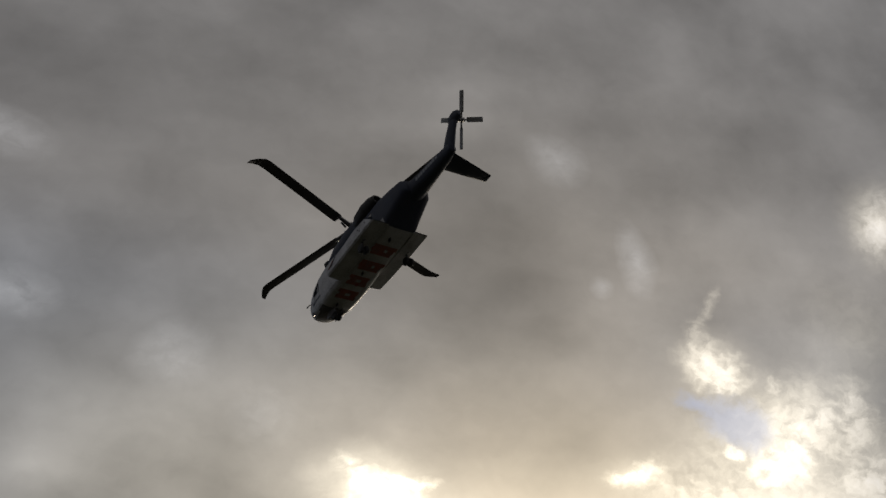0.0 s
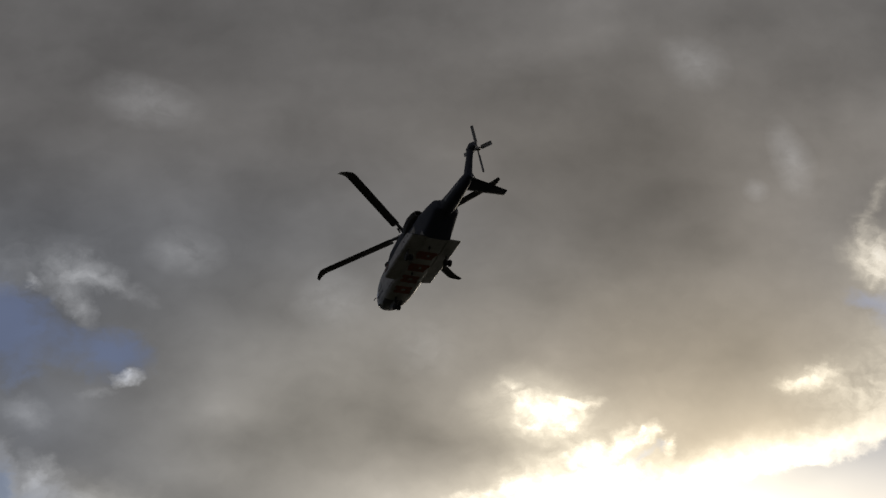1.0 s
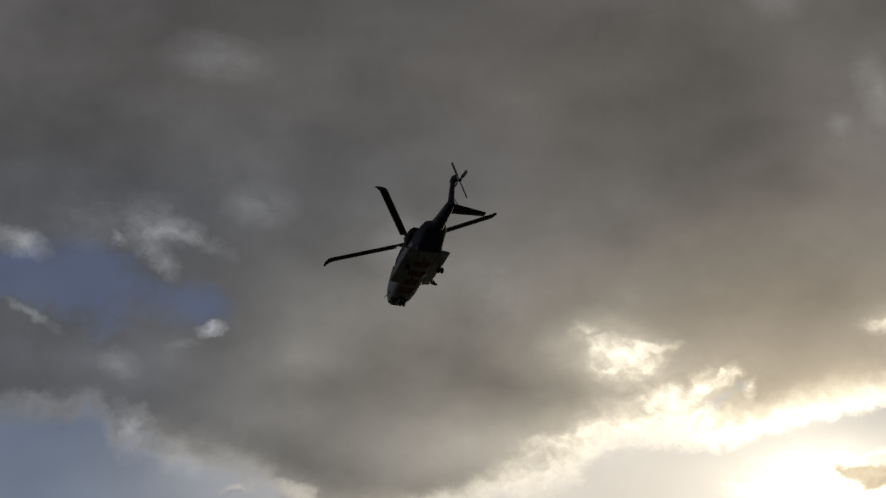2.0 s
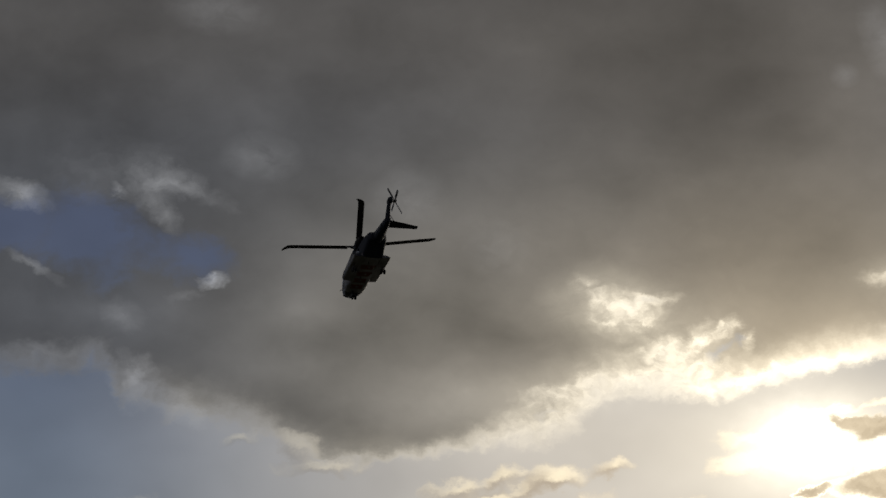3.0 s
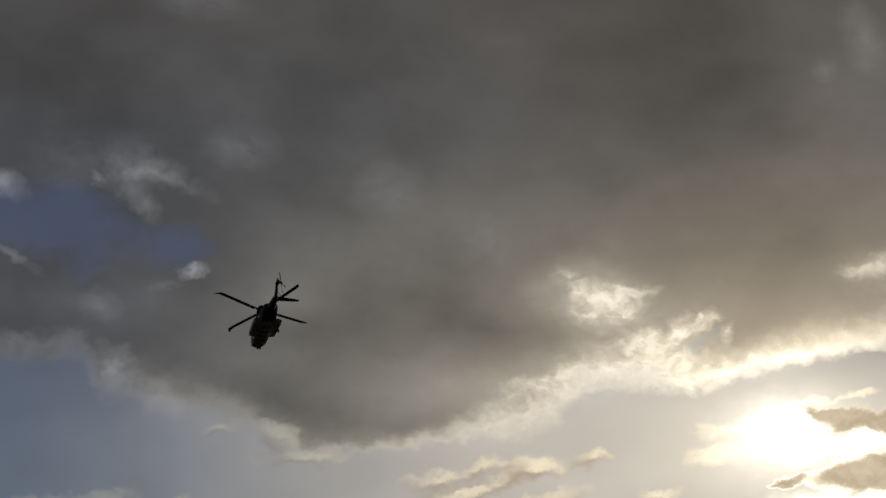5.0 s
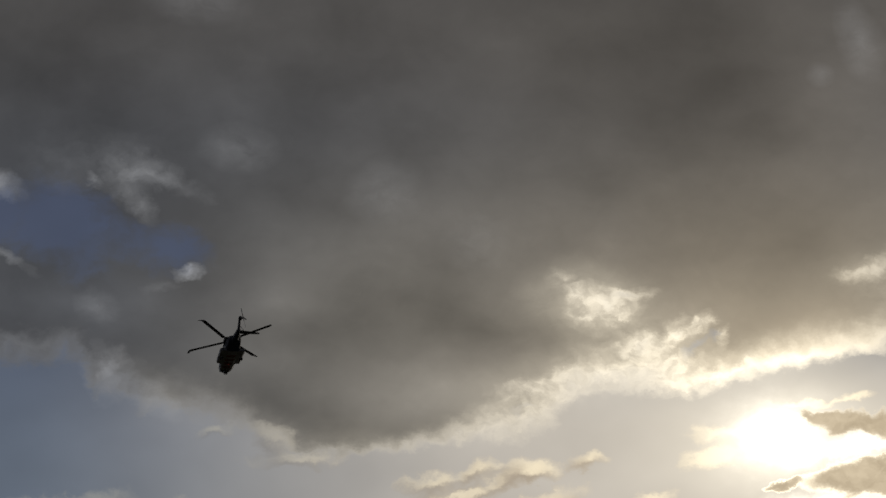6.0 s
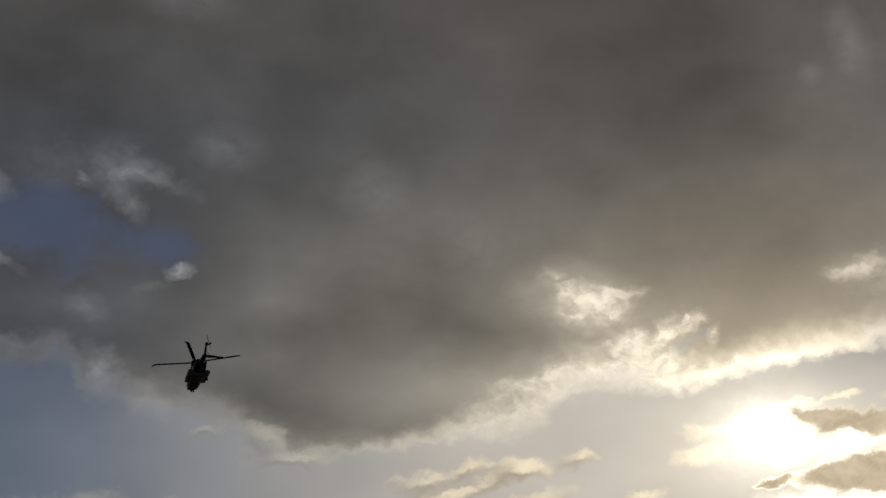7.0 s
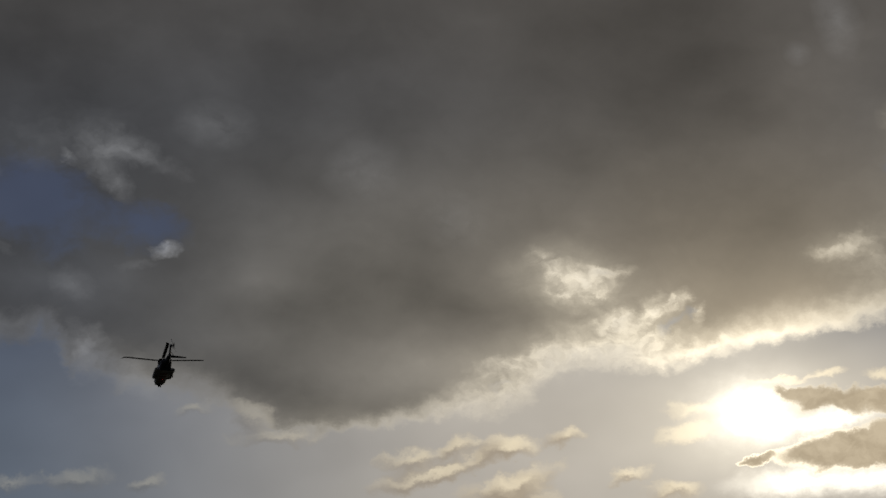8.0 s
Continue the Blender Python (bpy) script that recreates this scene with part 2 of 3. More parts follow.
# Small low clouds under the deck.
FAR_SCUD = [(2.0, 8.75, 0.85, 0.26, -5, 0.9), (3.15, 8.8, 0.5, 0.19, -15, 0.9), (0.8, 8.8, 0.7, 0.19, 0, 0.8), (4.0, 7.5, 0.5, 0.18, -14, 0.8), (5.05, 7.62, 0.6, 0.36, 25, 0.8), (5.5, 8.05, 1.3, 0.2, 0, 0.7)]
MID_SCUD = [(7.9, 8.4, 0.75, 0.22, -12, 1), (8.7, 8.2, 0.48, 0.23, -25, 1), (9.6, 8.18, 0.69, 0.26, 6, 1.1), (9.15, 8.4, 0.75, 0.21, -14, 0.9), (7.9, 8.78, 0.98, 0.29, -15, 1), (8.5, 8.66, 0.57, 0.23, -15, 0.8),
            (9.9, 8.78, 0.92, 0.31, -18, 1.1), (9.6, 9.1, 1.15, 0.42, 0, 1.1), (10.6, 8.02, 0.48, 0.23, -18, 1), (11.8, 8.7, 0.52, 0.18, -18, 1), (12.6, 8.95, 0.69, 0.26, 0, 0.9)]
SUN_SCUD = [(12.95, 7.5, 0.85, 0.26, -10, 1.0), (12.75, 7.95, 0.85, 0.24, -14, 1.0), (14.45, 7.0, 0.85, 0.1, -5, 1.0), (15.35, 6.86, 0.5, 0.13, -6, 1.0), (16.4, 6.9, 0.5, 0.16, 0, 0.9)]
sunside = vec("ADD", at, (0.1, -0.14, 0.0))
low = puffs(at, FAR_SCUD) + puffs(at, MID_SCUD) + puffs(at, SUN_SCUD)
low_sunside = puffs(sunside, FAR_SCUD) + puffs(sunside, MID_SCUD)
top_light = step(low - low_sunside + puffy * 0.8, -0.25, 0.75)
low_depth = step(low + puffy * 1.6, 0.0, 1.3, 0.0, 1.5) * step(low, 0.0, 0.2)
low_tone = mixc(mixc(lin(100, 104, 110), lin(165, 150, 130), step(U, 2.0, 11.0)), mixc(lin(146, 146, 142), lin(244, 228, 196), step(U, 2.0, 11.0)), top_light)
sky = layer(sky, low_depth, low_tone, step(U, 6.0, 12.0, 0.22, 0.06), 1.6)

# The sun's place behind thin cloud, and the haze it lights.
core = vec("DISTANCE", vec("MULTIPLY", at, (1.0, 1.5, 0.0)), (14.0, 11.4, 0.0))
blaze = (core * -2.7).exp() * 3.2 + puffs(at, [(15.5, 7.75, 1.8, 0.36, -8, 1.6), (14.8, 8.85, 1.8, 0.45, -4, 1.5), (16.4, 8.75, 1.8, 0.45, -4, 1.5)], "QUADRATIC_SPHERE")
sky = vec("ADD", sky, vec("SCALE", xyz(1.0, 0.94, 0.8), scale=blaze))
halo = puffs(soft_at, [(14.1, 7.65, 4.2, 2.4, -5, 0.38), (14.2, 7.6, 7.5, 5.0, -15, 0.12)], "QUADRATIC_SPHERE")
sky = vec("ADD", sky, vec("SCALE", xyz(1.0, 0.88, 0.64), scale=halo))

# Thick scraps of cloud before the sun, edged with light.
scraps = puffs(at, [(15.5, 7.32, 1.2, 0.26, 2, 1.1), (14.75, 7.24, 0.5, 0.14, 8, 0.6), (16.5, 7.4, 0.9, 0.28, -12, 1.0), (15.6, 8.28, 1.35, 0.36, -6, 1.3), (16.5, 8.15, 1.0, 0.42, -10, 1.2), (14.1, 8.44, 0.42, 0.13, -14, 1.0)])
scrap_depth = step(scraps + puffy * 0.75, 0.0, 0.85, 0.0, 2.6) * step(scraps, 0.0, 0.12)
scrap_tone = mixc(lin(180, 163, 136), lin(214, 197, 168), step(puffy, -0.15, 0.15))
sky = layer(sky, scrap_depth, scrap_tone, step(V, 7.5, 8.0, 0.3, 1.1), 2.2, 2.4)

# Behind the viewer the deck goes on, plain and grey.
rest = vec("SCALE", mixc(lin(88, 88, 92), lin(120, 112, 100), sunward), scale=fbm(coords, 2.5, 5.0, 0.55, 3.0) * 0.6 + 0.36)
sky = mixc(rest, sky, FRONT)
back = WT.nodes.new("ShaderNodeBackground")
WT.links.new(sky, back.inputs[0])
back.inputs[1].default_value = 1.0
WT.links.new(back.outputs[0], WT.nodes.new("ShaderNodeOutputWorld").inputs[0])


# The low sun behind the cloud's edge, ahead and to the right.
sun = new("sun", bpy.data.lights.new("sun", "SUN"))
sun.data.energy, sun.data.angle, sun.data.color = 0.32, radians(6.0), (1.0, 0.86, 0.66)
sun.matrix_world = look((0, 0, 300), Vector((0, 0, 300)) - SUN_DIR)


# ---- materials ----
def material(name):
    m = bpy.data.materials.new(name)
    m.use_nodes = True
    return m, m.node_tree, m.node_tree.nodes["Principled BSDF"]


def paint(name, colour, dirt, rough=0.35, scale=1.2, metal=0.0, bump=0.01):
    """Weathered paint: a base colour, blotches and fine streaks of dirt, slight waviness."""
    m, t, b = material(name)
    geo = t.nodes.new("ShaderNodeTexCoord")
    big = t.nodes.new("ShaderNodeTexNoise")
    big.inputs["Scale"].default_value, big.inputs["Detail"].default_value = scale, 6
    fine = t.nodes.new("ShaderNodeTexNoise")
    fine.inputs["Scale"].default_value, fine.inputs["Detail"].default_value = scale * 14, 4
    for n in (big, fine):
        t.links.new(geo.outputs["Object"], n.inputs["Vector"])
    add = t.nodes.new("ShaderNodeMath")
    add.operation = "MULTIPLY"
    t.links.new(big.outputs["Fac"], add.inputs[0])
    t.links.new(fine.outputs["Fac"], add.inputs[1])
    cr = t.nodes.new("ShaderNodeValToRGB")
    cr.color_ramp.elements[0].position, cr.color_ramp.elements[1].position = 0.18, 0.42
    cr.color_ramp.elements[0].color, cr.color_ramp.elements[1].color = (*colour, 1), (*dirt, 1)
    t.links.new(add.outputs[0], cr.inputs[0])
    t.links.new(cr.outputs[0], b.inputs["Base Color"])
    rr = t.nodes.new("ShaderNodeMapRange")
    rr.inputs[3].default_value, rr.inputs[4].default_value = rough - 0.08, rough + 0.2
    t.links.new(fine.outputs["Fac"], rr.inputs[0])
    t.links.new(rr.outputs[0], b.inputs["Roughness"])
    b.inputs["Metallic"].default_value = metal
    bp = t.nodes.new("ShaderNodeBump")
    bp.inputs["Strength"].default_value, bp.inputs["Distance"].default_value = 0.4, bump
    t.links.new(big.outputs["Fac"], bp.inputs["Height"])
    t.links.new(bp.outputs[0], b.inputs["Normal"])
    return m


def glowing(name, colour, strength):
    m, t, b = material(name)
    b.inputs["Base Color"].default_value = (*colour, 1)
    b.inputs["Emission Color"].default_value = (*colour, 1)
    b.inputs["Emission Strength"].default_value = strength
    return m


WHITE = paint("white_paint", (0.52, 0.52, 0.52), (0.25, 0.24, 0.23), 0.46)
NAVY = paint("navy_paint", (0.03, 0.038, 0.062), (0.046, 0.051, 0.066), 0.62)
RED = paint("red_paint", (0.3, 0.075, 0.042), (0.16, 0.1, 0.08), 0.5, 3.4)
BLADE = paint("blade_paint", (0.058, 0.057, 0.056), (0.09, 0.086, 0.08), 0.6, 2.0)
PALE_BLADE = paint("grey_blade_paint", (0.32, 0.32, 0.31), (0.22, 0.22, 0.21), 0.45, 2.0)
METAL = paint("dull_metal", (0.16, 0.16, 0.165), (0.08, 0.078, 0.075), 0.4, 3.0, 0.8)
SOOT = paint("sooty_metal", (0.05, 0.047, 0.045), (0.02, 0.019, 0.018), 0.6, 3.0, 0.5)
RUBBER = paint("tyre_rubber", (0.025, 0.025, 0.025), (0.045, 0.043, 0.04), 0.8, 6.0)
LETTER = paint("pale_lettering", (0.3, 0.31, 0.33), (0.14, 0.15, 0.17), 0.45, 2.0)
CHIN = paint("chin_grey_paint", (0.13, 0.125, 0.12), (0.07, 0.066, 0.062), 0.55, 2.0)
DARK = paint("dark_opening", (0.012, 0.012, 0.012), (0.02, 0.02, 0.02), 0.7, 3.0)
LAMP = glowing("landing_light_glass", (1.0, 0.86, 0.66), 2.2)
BEACON = glowing("red_beacon_glow", (1.0, 0.06, 0.05), 6.0)
RED_GLASS = paint("red_beacon_glass", (0.25, 0.01, 0.01), (0.2, 0.01, 0.01), 0.2)
GLASS, _t, _b = material("cockpit_glass")
_b.inputs["Base Color"].default_value = (0.02, 0.025, 0.03, 1)
_b.inputs["Roughness"].default_value = 0.05
_b.inputs["IOR"].default_value = 1.5
_b.inputs["Coat Weight"].default_value = 0.4

GRASS, _t, _b = material("ground_grass")
_c = _t.nodes.new("ShaderNodeTexCoord")
_n1, _n2 = _t.nodes.new("ShaderNodeTexNoise"), _t.nodes.new("ShaderNodeTexNoise")
_n1.inputs["Scale"].default_value, _n2.inputs["Scale"].default_value = 0.03, 1.7
_n1.inputs["Detail"].default_value = _n2.inputs["Detail"].default_value = 8
_mx = _t.nodes.new("ShaderNodeMath")
_mx.operation = "MULTIPLY"
_cr = _t.nodes.new("ShaderNodeValToRGB")
_cr.color_ramp.elements[0].position, _cr.color_ramp.elements[1].position = 0.15, 0.4
_cr.color_ramp.elements[0].color, _cr.color_ramp.elements[1].color = (0.03, 0.034, 0.024, 1), (0.068, 0.064, 0.052, 1)
for _n, _i in ((_n1, 0), (_n2, 1)):
    _t.links.new(_c.outputs["Object"], _n.inputs["Vector"])
    _t.links.new(_n.outputs["Fac"], _mx.inputs[_i])
_t.links.new(_mx.outputs[0], _cr.inputs[0])
_t.links.new(_cr.outputs[0], _b.inputs["Base Color"])
_b.inputs["Roughness"].default_value = 1.0
_b.inputs["Specular IOR Level"].default_value = 0.05


# ---- ground ----
def build_ground():
    bm = bmesh.new()
    bmesh.ops.create_grid(bm, x_segments=24, y_segments=24, size=4500)
    me = bpy.data.meshes.new("ground")
    bm.to_mesh(me)
    bm.free()
    me.materials.append(GRASS)
    tagged(new("ground", me), "open grassy field reaching flat to the horizon", "ground", kind="structure")


build_ground()


# ---- mesh helpers ----
def part(name, bm, mats, parent, label="", smooth=None):
    """Links a bmesh as one mesh object under a thing or a part."""
    bmesh.ops.recalc_face_normals(bm, faces=bm.faces)
    me = bpy.data.meshes.new(name)
    bm.to_mesh(me)
    bm.free()
    for q in mats if isinstance(mats, (list, tuple)) else (mats,):
        me.materials.append(q)
    if smooth is not None:
        me.shade_smooth()
        me.set_sharp_from_angle(angle=radians(smooth))
    ob = new(name, me)
    ob.parent = parent
    return tagged(ob, label)


def loft(bm, rings, closed=True):
    """Skins rings of points, one after the other, and caps both ends."""
    vs = [[bm.verts.new(p) for p in r] for r in rings]
    for a, b in zip(vs, vs[1:]):
        k = len(a)
        for i in range(k):
            bm.faces.new((a[i], a[(i + 1) % k], b[(i + 1) % k], b[i]))
    if closed:
        bm.faces.new(vs[0])
        bm.faces.new(vs[-1][::-1])
    return bm


def rounded(x, hw, zb, zt, ex=4.0, k=32, y=0.0):
    """A ring across the body at x: a box with rounded corners."""
    zc, hh = (zb + zt) / 2, (zt - zb) / 2
    ring = []
    for i in range(k):
        a = 2 * math.pi * i / k
        c, s = math.cos(a), math.sin(a)
        ring.append((x, y + hw * math.copysign(abs(c) ** (2 / ex), c), zc + hh * math.copysign(abs(s) ** (2 / ex), s)))
    return ring


def box(bm, lo, hi, bevel=0.0, m=None):
    x0, y0, z0 = lo
    x1, y1, z1 = hi
    made = bmesh.ops.create_cube(bm, size=1, matrix=(m or Matrix()) @ Matrix.LocRotScale(((x0 + x1) / 2, (y0 + y1) / 2, (z0 + z1) / 2), None, (x1 - x0, y1 - y0, z1 - z0)))
    if bevel:
        edges = {e for v in made["verts"] for e in v.link_edges}
        bmesh.ops.bevel(bm, geom=list(edges), offset=bevel, segments=2, affect="EDGES", profile=0.6)
    return bm


def rod(bm, a, b, r, r2=None, k=12):
    """A round bar from a to b."""
    a, b = Vector(a), Vector(b)
    q = (b - a).to_track_quat("Z", "Y").to_matrix().to_4x4()
    bmesh.ops.create_cone(bm, cap_ends=True, segments=k, radius1=r, radius2=r if r2 is None else r2, depth=(b - a).length,
                          matrix=Matrix.Translation((a + b) / 2) @ q)
    return bm


# ---- the helicopter: x ahead, y to its left, z up, from the rotor head ----
BODY = [(5.5, 0.2, -3.22, -2.85, 2.2), (5.36, 0.5, -3.45, -2.62, 2.4), (5.05, 0.78, -3.66, -2.35, 2.8), (4.6, 0.95, -3.8, -2.08, 3.0),
        (4.0, 1.06, -3.9, -1.84, 3.8), (3.3, 1.12, -3.94, -1.68, 5.0), (2.4, 1.15, -3.95, -1.6, 6.0), (1.2, 1.15, -3.95, -1.58, 6.0),
        (0.0, 1.15, -3.95, -1.58, 5.0), (-1.4, 1.15, -3.95, -1.58, 5.0), (-2.8, 1.15, -3.95, -1.6, 5.0), (-4.22, 1.15, -3.94, -1.66, 5.0),
        (-4.3, 1.14, -3.9, -1.68, 5.0), (-5.2, 1.07, -3.5, -1.8, 4.5), (-6.1, 0.98, -3.12, -2.0, 4.0), (-6.32, 0.8, -3.06, -2.12, 3.0)]
BOOM = [(-5.9, 0.62, -3.18, -2.05, 2.6), (-7.2, 0.5, -3.26, -2.22, 2.4), (-8.4, 0.42, -3.26, -2.32, 2.3), (-9.35, 0.34, -3.22, -2.42, 2.3), (-9.9, 0.24, -3.1, -2.5, 2.3)]


def half_width(shape, x, z):
    """Half the width of a body made of rounded sections, at x and z."""
    for a, b in zip(shape, shape[1:]):
        if b[0] <= x <= a[0]:
            q = (a[0] - x) / (a[0] - b[0])
            hw, zb, zt, ex = (a[k] + (b[k] - a[k]) * q for k in (1, 2, 3, 4))
            v = min(0.995, abs(z - (zb + zt) / 2) / ((zt - zb) / 2))
            return hw * (1 - v ** ex) ** (1 / ex)
    return 0.3


def skin(shape, x0, x1, z0, z1, side, proud=0.012, cut=0.0, k=6):
    """A thin plate that follows the side of a body; cut slants its fore edge."""
    bm = bmesh.new()
    rows = {}
    for layer, off in ((0, proud), (1, -0.03)):
        for i in range(k + 1):
            for j in range(k + 1):
                z = z0 + (z1 - z0) * j / k
                x = x0 + (x1 - cut * j / k - x0) * i / k
                rows[layer, i, j] = bm.verts.new((x, side * (half_width(shape, x, z) + off), z))
    for i in range(k):
        for j in range(k):
            for layer in (0, 1):
                bm.faces.new([rows[layer, a, b] for a, b in ((i, j), (i + 1, j), (i + 1, j + 1), (i, j + 1))])
    ring = [(i, 0) for i in range(k)] + [(k, j) for j in range(k)] + [(i, k) for i in range(k, 0, -1)] + [(0, j) for j in range(k, 0, -1)]
    for a, b in zip(ring, ring[1:] + ring[:1]):
        bm.faces.new((rows[(0, *a)], rows[(0, *b)], rows[(1, *b)], rows[(1, *a)]))
    return bm


def build_helicopter():
    heli = tagged(new("rescue_helicopter"), "white and navy rescue helicopter with red belly markings, flying gear down", "helicopter")

    # Body: nose, cabin and upswept ramp.
    bm = loft(bmesh.new(), [rounded(*s) for s in BODY])
    for fc in bm.faces:
        c = fc.calc_center_median()
        fc.material_index = 1 if c.x < -4.22 or c.z > -1.95 + 0.06 * c.x and c.x < 3.0 or c.z > -2.0 - (c.x + 2.2) * -0.9 and c.x < -2.2 else 0
        if c.x > 3.2 and c.z < -3.72 or c.x > 4.6 and c.z < -3.4:
            fc.material_index = 2
    part("fuselage", bm, (WHITE, NAVY, CHIN), heli, "white cabin with navy roof and ramp", 35)

    # Tail boom and swept pylon.
    bm = bmesh.new()
    loft(bm, [rounded(*s, 20) for s in BOOM])
    part("tail_boom", bm, NAVY, heli, "navy tail boom with pale lettering", 40)
    bm = bmesh.new()

    def fin(zc, xa, xb, hw):
        """A ring of the pylon at height zc, from its leading edge xa to its trailing edge xb."""
        return [(xa + (xb - xa) * (1 - math.cos(2 * math.pi * i / 16)) / 2, hw * math.sin(2 * math.pi * i / 16), zc) for i in range(16)]
    loft(bm, [fin(-3.1, -8.9, -9.95, 0.2), fin(-2.6, -9.1, -10.2, 0.22), fin(-1.95, -9.6, -10.55, 0.19), fin(-1.35, -10.15, -10.95, 0.18), fin(-0.95, -10.4, -11.05, 0.16)])
    part("tail_pylon", bm, NAVY, heli, "", 40)
    bm = bmesh.new()
    loft(bm, [rounded(-10.2, 0.1, -1.35, -0.98, 2.2, 14, -0.06), rounded(-10.38, 0.25, -1.48, -0.88, 2.4, 14, -0.06), rounded(-10.88, 0.27, -1.5, -0.84, 2.4, 14, -0.06), rounded(-11.12, 0.12, -1.34, -0.94, 2.2, 14, -0.06)])
    part("tail_gearbox", bm, NAVY, heli, "", 40)

    # Stabiliser on the right of the pylon, with its brace.
    bm = bmesh.new()

    def foil(y, lead, trail, z, th):
        """A ring of the stabiliser at y."""
        pts = []
        for i in range(14):
            a = 2 * math.pi * i / 14
            s = (1 - math.cos(a)) / 2
            pts.append((lead + (trail - lead) * s, y, z + th * math.sin(a) * (1 - 0.55 * s)))
        return pts
    loft(bm, [foil(-0.1, -8.2, -9.6, -2.7, 0.09), foil(-1.8, -8.3, -9.3, -2.71, 0.07), foil(-3.4, -8.42, -9.0, -2.72, 0.05), foil(-3.46, -8.5, -8.98, -2.72, 0.02)])
    stab = part("stabiliser", bm, NAVY, heli, "", 40)
    bm = rod(bmesh.new(), (-9.75, -0.12, -1.9), (-9.15, -0.95, -2.68), 0.035)
    part("brace", bm, NAVY, stab)

    # Side sponsons with squared ends.
    for s in (1, -1):
        bm = bmesh.new()
        rings = []
        for x, yo, zb, zt in ((1.12, 1.82, -3.62, -3.3), (1.0, 1.9, -3.7, -3.15), (-0.6, 1.94, -3.76, -2.95), (-2.4, 1.95, -3.8, -2.85), (-4.2, 1.95, -3.8, -2.95), (-4.24, 1.94, -3.79, -2.98)):
            ys, zs = (0.9, yo - 0.08, yo, yo, yo - 0.22, 0.95), (zb - 0.12, zb - 0.02, zb + 0.07, zt - 0.2, zt, zt + 0.08)
            lean = 1.05 if x < -4 else 0.0
            rings.append([(x + lean * (z - zb), s * y, z) for y, z in zip(ys, zs)])
        loft(bm, rings)
        # Aft end faces coloured navy to look unlit; the sky would brighten white.
        for fc in bm.faces:
            c = fc.calc_center_median()
            fc.material_index = 1 if c.x < -3.55 or s < 0 and c.x < -3 and c.z < -3.6 and abs(c.y) > 1.85 else 0
        sponson = part("sponson", bm, (WHITE, NAVY), heli, "", 30)

        # Red and navy flash at the fore end, dark vents aft, and a navy corner under the right one.
        for dx, mat in ((0.0, RED), (0.2, NAVY)):
            bm = bmesh.new()
            loft(bm, [[(x - dx, s * y, z) for x, z in ((0.62, -3.42), (0.78, -3.42), (0.18, -3.16), (0.06, -3.16))] for y in (1.86, 1.945)])
            part("sponson_flash", bm, mat, sponson)
        for x, z in ((-3.5, -3.4), (-2.9, -3.52), (-2.75, -3.35)):
            bm = rod(bmesh.new(), (x, s * 1.9, z), (x, s * 1.957, z), 0.055, None, 14)
            part("vent", bm, DARK, sponson)

    # Engine and gearbox cowling on the roof, exhausts, rotor mast.
    bm = bmesh.new()
    loft(bm, [rounded(3.0, 0.5, -1.75, -1.5, 3.0, 24), rounded(2.3, 0.85, -1.8, -1.15, 3.2, 24), rounded(1.2, 1.02, -1.85, -0.85, 3.4, 24), rounded(-0.4, 1.06, -1.9, -0.72, 3.4, 24),
              rounded(-2.2, 1.05, -1.9, -0.8, 3.2, 24), rounded(-3.4, 0.85, -1.9, -1.1, 3.0, 24), rounded(-4.4, 0.6, -1.95, -1.45, 2.8, 24), rounded(-5.4, 0.35, -2.0, -1.66, 2.5, 24)])
    part("engine_cowling", bm, NAVY, heli, "navy engine cowling", 40)
    for s in (1, -1):
        bm = bmesh.new()
        loft(bm, [rounded(-1.3, 0.25, -1.6, -1.0, 2.6, 18, s * 0.8), rounded(-1.8, 0.42, -1.75, -0.88, 2.6, 18, s * 0.84), rounded(-2.7, 0.5, -1.8, -0.86, 2.6, 18, s * 0.86),
                  rounded(-3.4, 0.46, -1.78, -0.96, 2.6, 18, s * 0.86), rounded(-3.85, 0.36, -1.7, -1.12, 2.4, 18, s * 0.86), rounded(-3.85, 0.28, -1.62, -1.2, 2.4, 18, s * 0.86), rounded(-3.4, 0.24, -1.58, -1.24, 2.4, 18, s * 0.86)])
        part("exhaust", bm, SOOT, heli, "soot-dark engine exhaust", 40)
        bm = bmesh.new()
        loft(bm, [rounded(2.25, 0.3, -1.6, -1.05, 2.4, 18, s * 0.62), rounded(2.5, 0.33, -1.64, -1.02, 2.4, 18, s * 0.62), rounded(2.5, 0.25, -1.55, -1.1, 2.4, 18, s * 0.62), rounded(2.1, 0.2, -1.5, -1.15, 2.4, 18, s * 0.62)])
        part("engine_intake", bm, DARK, heli, "", 40)
    bm = rod(bmesh.new(), (0, 0, -0.85), (0, 0, -0.2), 0.34, 0.22, 20)
    part("mast", bm, METAL, heli, "", 40)
    bm = rod(bmesh.new(), (0, 0, -0.52), (0, 0, -0.42), 0.5, 0.46, 28)
    part("swashplate", bm, METAL, heli, "", 40)

    # Cockpit and cabin glazing, slightly proud of the skin.
    for s in (1, -1):
        part("side_window", skin(BODY, 3.25, 4.0, -2.8, -2.1, s), GLASS, heli, "dark cockpit side window", 40)
        part("quarter_window", skin(BODY, 4.08, 4.85, -2.95, -2.3, s, 0.012, 0.35), GLASS, heli, "", 40)
        part("cockpit_door", skin(BODY, 3.15, 4.05, -3.6, -2.85, s, 0.008), WHITE, heli, "", 40)
        for x in (-3.0, -1.8, -0.6, 0.6):
            part("cabin_window", skin(BODY, x - 0.3, x + 0.3, -2.75, -2.2, s), GLASS, heli, "", 40)
